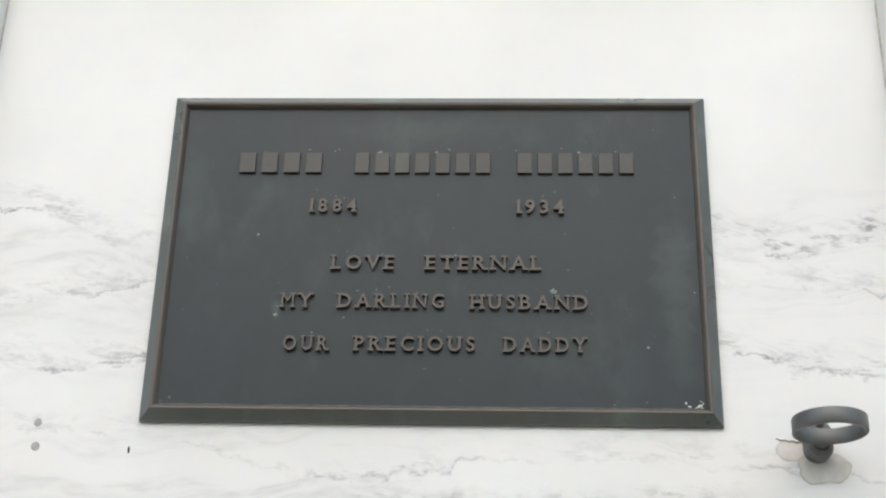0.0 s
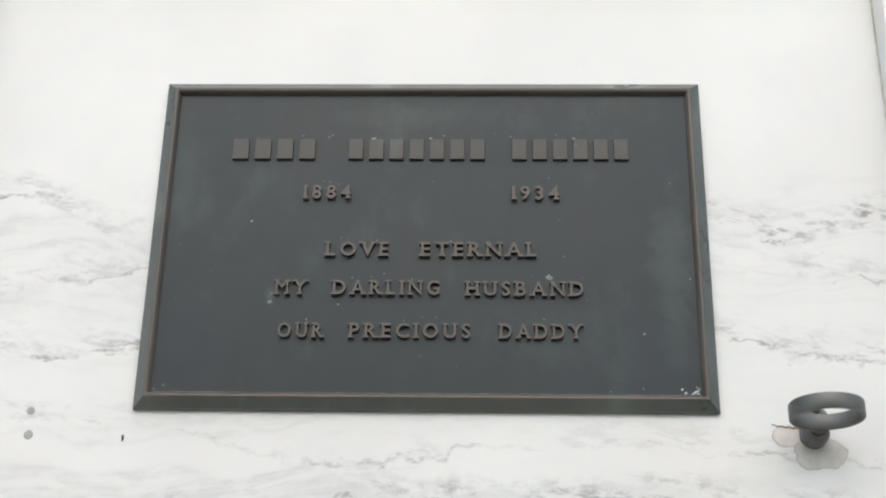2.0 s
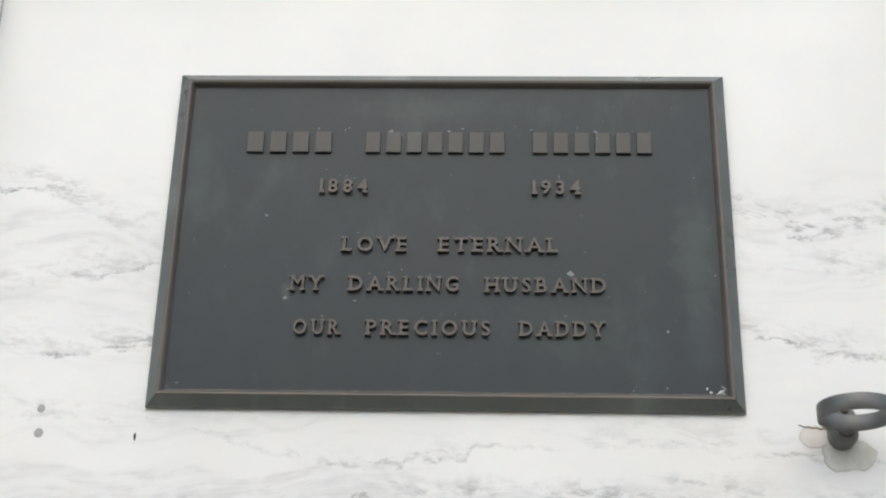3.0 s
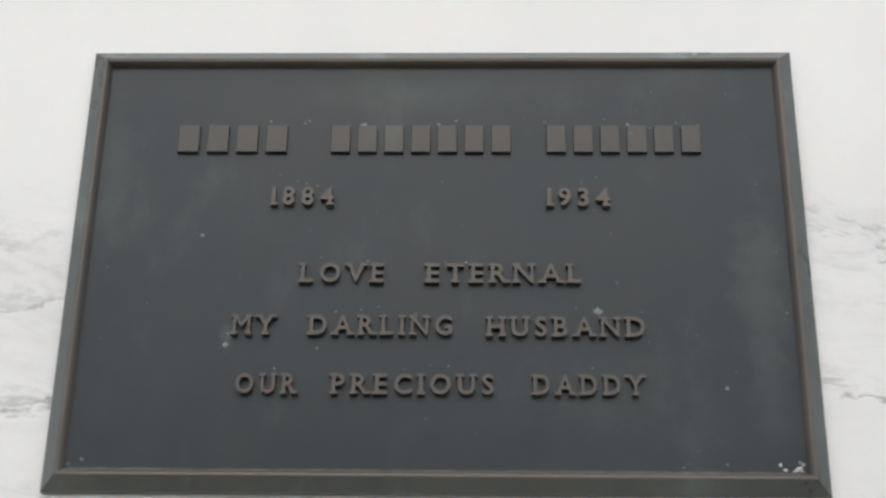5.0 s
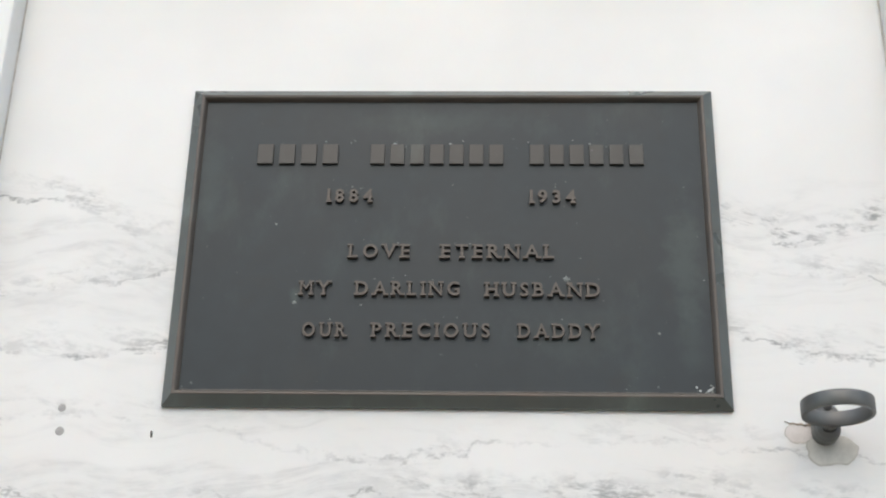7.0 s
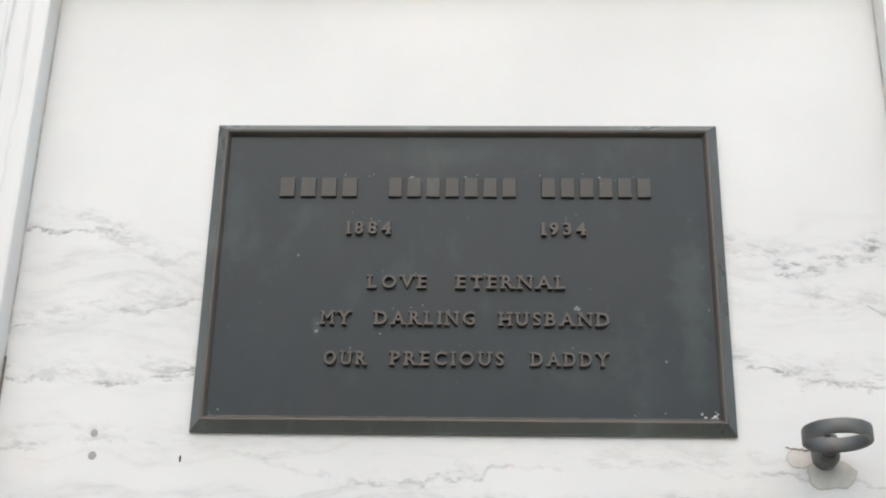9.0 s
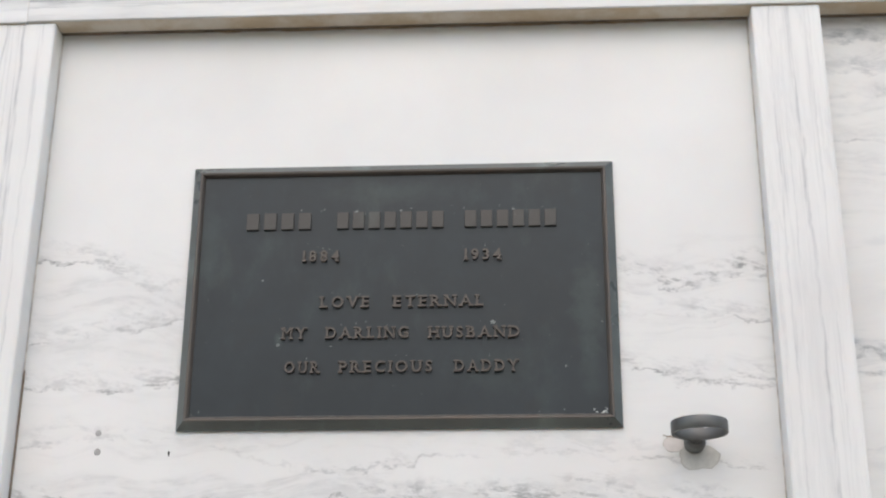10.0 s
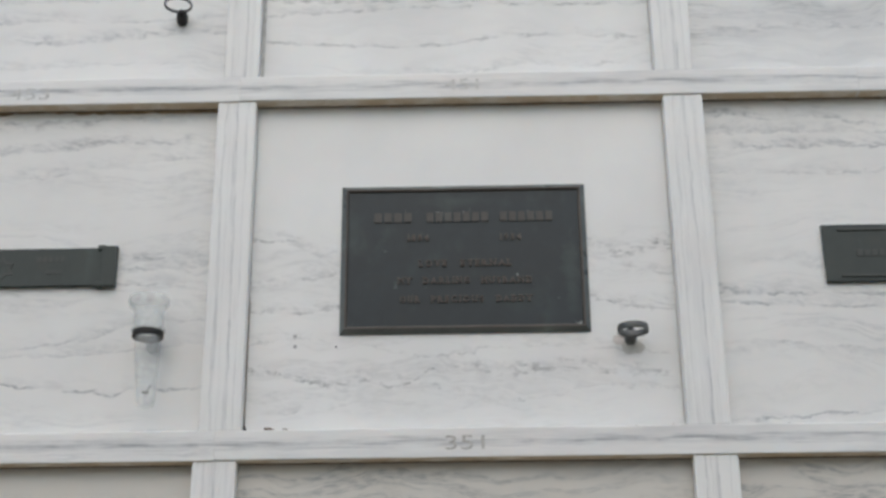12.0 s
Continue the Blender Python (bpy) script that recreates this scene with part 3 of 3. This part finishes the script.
for n, (x, z, r) in enumerate(((0.0975, 2.0624, 0.0046), (-0.126, 2.040, 0.0030), (-0.125, 2.047, 0.0018), (0.172, 2.0142, 0.0022), (0.2100, 1.9660, 0.0036), (0.202, 1.9655, 0.0022),
                               (0.2105, 2.0617, 0.0014), (-0.146, 2.112, 0.0022), (-0.108, 2.192, 0.0016), (-0.048, 2.189, 0.0042), (-0.040, 2.187, 0.0030), (0.0, 2.19, 0.002),
                               (-0.083, 2.148, 0.0013), (-0.076, 2.146, 0.0013), (0.018, 2.094, 0.0014), (-0.071, 2.038, 0.0016), (0.120, 2.190, 0.0022), (-0.205, 1.969, 0.0016))):
    part("lime_spot", blob(r * 0.68, 0.00025, 40 + n, 0.8, 17), lime_white if x > 0.2 and z < 1.97 else lime_mat, plaque, at=(x, -0.00585, z - 1.950))
rng = random.Random(17)
for n in range(34):
    row, x0, x1 = rng.choice(((2.190, -0.165, 0.165), (2.190, -0.165, 0.165), (2.146, -0.10, -0.065), (2.095, -0.08, 0.09), (2.061, -0.07, 0.12), (2.024, -0.1, 0.1), (2.15, -0.2, 0.2)))
    part("lime_spot", blob(rng.uniform(0.0004, 0.0010), 0.0002, 100 + n, 0.8, 8), lime_mat, plaque, at=(rng.uniform(x0, x1), -0.00585, row + rng.uniform(-0.003, 0.004) - 1.950))
for n in range(16):
    part("lime_spot", blob(rng.uniform(0.0004, 0.0012), 0.0003, 150 + n, 0.9, 8), lime_white if n % 2 else lime_mat, plaque,
         at=(0.2125 - 0.075 * rng.random() ** 2.2, -0.00585, 0.0142 + 0.006 * rng.random() ** 2))
# Pale strip: highlight on the upward-facing lip put in as colour, with dust.
glint_dust = bmesh.new()
edge = [(-0.2125 + 0.0034 * n, rng.uniform(0.0002, 0.0007)) for n in range(126)]
low = [glint_dust.verts.new((x, -0.0062, 0.0130)) for x, _ in edge]
high = [glint_dust.verts.new((x, -0.0062, 0.0134 + h)) for x, h in edge]
back = [glint_dust.verts.new((x, -0.0056, 0.0136 + h)) for x, h in edge]
for n in range(len(edge) - 1):
    glint_dust.faces.new((low[n], low[n + 1], high[n + 1], high[n]))
    glint_dust.faces.new((high[n], high[n + 1], back[n + 1], back[n]))
part("glint_dust_line", glint_dust, glint_dust_mat, plaque, "pale highlight and dust along the lower edge of the field")


# ---- ring brackets for vases ----
def ring_bracket(name, label, material, at, height=0.0100, lift=0.0022, mount_material=None):
    thing = tagged(empty(name, at), label, "vase holder", "vase holders on the wall")
    half = height / 2
    band = turned(((0.0272, -half), (0.0276, -half + 0.0008), (0.0276, half - 0.0008), (0.0272, half), (0.0246, half), (0.0242, half - 0.0008), (0.0242, -half + 0.0008), (0.0246, -half), (0.0272, -half)), 56, centre=(0, -0.049))
    bmesh.ops.translate(band, vec=(0, 0, lift), verts=band.verts)
    smooth(part("ring", band, material, thing))
    plate = bmesh.new()
    rings = []
    for r, y in ((0.0106, 0.0), (0.0106, -0.010), (0.0092, -0.0145), (0.006, -0.0175)):
        rings.append([plate.verts.new((r * math.cos(a), y, r * math.sin(a) + (0.005 if math.sin(a) > 0 else -0.005) - 0.002)) for a in (2 * math.pi * (k + 0.5) / 28 for k in range(28))])
    for a, b in zip(rings, rings[1:]):
        for k in range(28):
            plate.faces.new((a[k], a[(k + 1) % 28], b[(k + 1) % 28], b[k]))
    plate.faces.new(rings[-1])
    part("mount", plate, mount_material or material, thing)
    neck = turned(((0.0005, 0.0228), (0.0052, 0.0226), (0.0056, 0.018), (0.0062, 0.008)), 24)
    bmesh.ops.transform(neck, matrix=Matrix.Translation((0, 0, lift - 0.002)) @ Matrix.Rotation(radians(90), 4, "X"), verts=neck.verts)
    smooth(part("neck", neck, material, thing))
    screw = turned(((0.0002, 0.0040), (0.0026, 0.0036), (0.0036, 0.0020), (0.0038, 0.0)), 20)
    bmesh.ops.transform(screw, matrix=Matrix.Translation((0, -0.0160, 0.0090)) @ Matrix.Rotation(radians(90), 4, "X"), verts=screw.verts)
    smooth(part("screw", screw, material, thing))
    part("slot", block(-0.0028, 0.0028, -0.0182, -0.0165, -0.0108, -0.0092, 0.0004), soot, thing)
    part("slot", block(-0.0026, 0.0026, -0.0206, -0.0185, 0.0083, 0.0097, 0.0004), soot, thing)
    return thing


ring_bracket("vase_ring", "empty grey bronze vase ring on a wall bracket", bronze_ring, (0.2978, 0, 1.9405), 0.0118, -0.0035)
ring_bracket("vase_ring", "thin dark empty vase ring on an upper crypt front", black_metal, (-0.556, 0, 2.626), 0.005)
ring_bracket("vase_ring", "dark metal ring that holds a frosted vase", black_metal, (-0.5655, 0, 1.9365), 0.0125, 0.0022, dull_zinc)

vase = tagged(empty("flower_vase", (-0.5605, -0.049, 1.8045)), "frosted clear plastic flower vase, empty, in a dark wall ring", "vase")
vase.rotation_euler.y = radians(-2.0)
# The stem of the vase below the ring, and the wider cup with its seat above it: (radius, height), out and in.
STEM = ((0.002, 0.0), (0.0120, 0.001), (0.0152, 0.004), (0.0166, 0.010), (0.0238, 0.123), (0.0242, 0.138), (0.0226, 0.138), (0.0220, 0.123), (0.0152, 0.012), (0.0138, 0.006), (0.002, 0.003))
CUP = ((0.0242, 0.1383), (0.0274, 0.1385), (0.0298, 0.140), (0.0300, 0.1435), (0.0278, 0.1465), (0.0272, 0.152), (0.0266, 0.166), (0.0266, 0.178), (0.0290, 0.184), (0.0340, 0.188),
       (0.0364, 0.193), (0.0366, 0.199), (0.0352, 0.204), (0.0340, 0.203), (0.0346, 0.197), (0.0325, 0.192), (0.0280, 0.187), (0.0252, 0.178), (0.0250, 0.150), (0.0226, 0.1383))
smooth(part("vase_stem", turned(STEM, 48), glass_mat, vase, "clear tapering stem"))
smooth(part("vase_cup", turned(CUP, 48), cup_mat, vase, "cloudy flared cup"))
twig = block(-0.0066, 0.0054, -0.002, 0.002, 0.0255, 0.0290, 0.0010)
stem = block(-0.0010, 0.0010, -0.0010, 0.0010, 0, 0.017, 0.0004)
bmesh.ops.transform(stem, matrix=pose(0.001, 0, 0.027, 0, 28, 0), verts=stem.verts)
stem_mesh = bpy.data.meshes.new("stem")
stem.to_mesh(stem_mesh)
twig.from_mesh(stem_mesh)
part("dry_twig", twig, soot, vase, "dark dry twig inside the vase")

# ---- the neighbouring plaques ----
left = tagged(empty("bronze_plaque", (-0.844, 0, 2.0885)), "narrow dark green bronze plaque with scrolled ends", "plaque")
part("plate", block(-0.200, 0.200, -0.010, -0.0005, -0.0375, 0.0375, 0.0015), bronze_green, left)
for side in (-1, 1):
    part("scroll_end", block(side * 0.186 - 0.015, side * 0.186 + 0.015, -0.0135, -0.0006, -0.0405, 0.0405, 0.003), bronze_green, left)
    part("scroll_curl", block(side * 0.172 - 0.008, side * 0.172 + 0.008, -0.0145, -0.0007, 0.031, 0.042, 0.003), bronze_green, left)
    part("scroll_curl", block(side * 0.172 - 0.008, side * 0.172 + 0.008, -0.0145, -0.0007, -0.042, -0.031, 0.003), bronze_green, left)
bars(0.050, 0.105, 0.010, 0.011, 5, left, -0.0098, 0.0014, bronze_dim)
bars(0.070, 0.100, -0.014, 0.008, 4, left, -0.0098, 0.0014, bronze_dim)
star = bmesh.new()
tips = [[star.verts.new((r * k * math.cos(a), y, r * k * math.sin(a))) for r, a in
         ((0.026 if n % 2 == 0 else 0.015, math.pi * n / 6 + math.pi / 2) for n in range(12))] for k, y in ((1.0, 0.0), (1.0, -0.0014), (0.62, -0.0014), (0.62, 0.0))]
for a, b in zip(tips, tips[1:]):
    for n in range(12):
        star.faces.new((a[n], a[(n + 1) % 12], b[(n + 1) % 12], b[n]))
part("emblem", star, bronze_dim, left, "raised star emblem", at=(-0.012, -0.0098, -0.002))
right = tagged(empty("bronze_plaque", (0.8745, 0, 2.0938)), "dark bronze plaque with a double ridged border", "plaque")
part("plate", block(-0.213, 0.213, -0.009, -0.0005, -0.0567, 0.0567, 0.002), bronze_green, right)
for z in (-0.046, 0.046):
    part("ridge", block(-0.185, 0.185, -0.0115, -0.0085, z - 0.0022, z + 0.0022, 0.001), bronze_dim, right)
bars(-0.155, -0.06, -0.008, 0.014, 7, right, -0.0088, 0.0016, bronze_dim)

# ---- small marks on the marble ----
for x, z, r in ((-0.3085, 1.949, 0.0036), (-0.3078, 1.9295, 0.0040)):
    tagged(part("plugged_hole", blob(r, 0.0003, int(z * 1000), 1.05, 20, 0.84), filler, at=(x, -0.0001, z)), "round screw hole plugged with grey filler in the marble", "hole", "plugged holes")
tagged(part("dark_chip", blob(0.0010, 0.0003, 5, 3.0), soot, at=(-0.2339, -0.0001, 1.9274)), "small black chip mark on pale marble", "mark")
tagged(part("dark_chip", blob(0.0032, 0.0010, 9, 2.4), soot, at=(-0.3918, -0.0008, 1.7755)), "black chip at the foot of a marble pilaster", "mark")
for n, (x, z, r) in enumerate(((-0.350, 1.775, 0.011), (-0.320, 1.774, 0.006), (0.299, 1.773, 0.004), (0.3635, 1.7735, 0.004), (0.565, 1.773, 0.004))):
    tagged(part("mortar_crumb", blob(r, 0.004, 70 + n, 0.45), crumb_mat, at=(x, -0.0001, z)), "brown crumb of old mortar on the marble rail", "crumb", "mortar crumbs")


# ---- old adhesive that has run out from behind the ring bracket ----
def puddle(spread, wide, tall, seed, drift=(0.0, 0.0), steps=64):
    """The outline of a dried puddle round the origin, grown by spread: (x, z) pairs with lobes and small nicks."""
    rng = random.Random(seed)
    waves = [(k, rng.uniform(0, 6.28), rng.uniform(0.3, 1.0) * 0.16 / k ** 0.7) for k in (2, 3, 4, 5, 7, 11, 17)]
    for a in (2 * math.pi * n / steps for n in range(steps)):
        r = 1 + sum(size * math.sin(k * a + phase) for k, phase, size in waves)
        yield (wide * r + spread) * math.cos(a) + drift[0], (tall * r + spread) * math.sin(a) + drift[1]


def film_patch(name, outline, front, material, parent, at, label=""):
    bm = bmesh.new()
    outline = list(outline)
    rim = [bm.verts.new((x, 0, z)) for x, z in outline]
    top = [bm.verts.new((x * 0.985, -front, z * 0.985)) for x, z in outline]
    for n in range(len(rim)):
        bm.faces.new((rim[n], rim[(n + 1) % len(rim)], top[(n + 1) % len(rim)], top[n]))
    bm.faces.new(top)
    return part(name, bm, material, parent, label, at)


stain = tagged(empty("adhesive_stain", (0.2978, 0, 1.9405)), "dried greyish adhesive stain on marble below a vase ring", "stain")
film_patch("stain_edge", puddle(0.0006, 0.0185, 0.0140, 3), 0.00015, residue_rim, stain, (0.0040, -0.0001, -0.0205), "darker rim of the dried adhesive")
film_patch("stain_film", puddle(-0.0003, 0.0185, 0.0140, 3), 0.00030, residue, stain, (0.0040, -0.0001, -0.0205))
film_patch("stain_edge", puddle(0.0005, 0.0105, 0.0085, 8), 0.00010, residue_rim, stain, (-0.0195, -0.0001, -0.0075), "thin rim of a pale adhesive patch")
film_patch("stain_film", puddle(-0.0001, 0.0105, 0.0085, 8), 0.00022, residue_pale, stain, (-0.0195, -0.0001, -0.0075), "pale pinkish adhesive patch")
streak = bmesh.new()
spine = [(-0.0310 + 0.0012 * n, 0.0018 - 0.0030 * (n / 18) ** 0.6 + 0.0005 * math.sin(n * 1.3), 0.0004 + 0.0007 * (n / 18)) for n in range(19)]
low = [streak.verts.new((x, -0.0005, z - r)) for x, z, r in spine]
mid = [streak.verts.new((x, -0.0009, z)) for x, z, r in spine]
high = [streak.verts.new((x, -0.0005, z + r)) for x, z, r in spine]
for n in range(18):
    streak.faces.new((low[n], low[n + 1], mid[n + 1], mid[n]))
    streak.faces.new((mid[n], mid[n + 1], high[n + 1], high[n]))
part("stain_streak", streak, rust_line, stain, "thin brown upper edge of the adhesive")
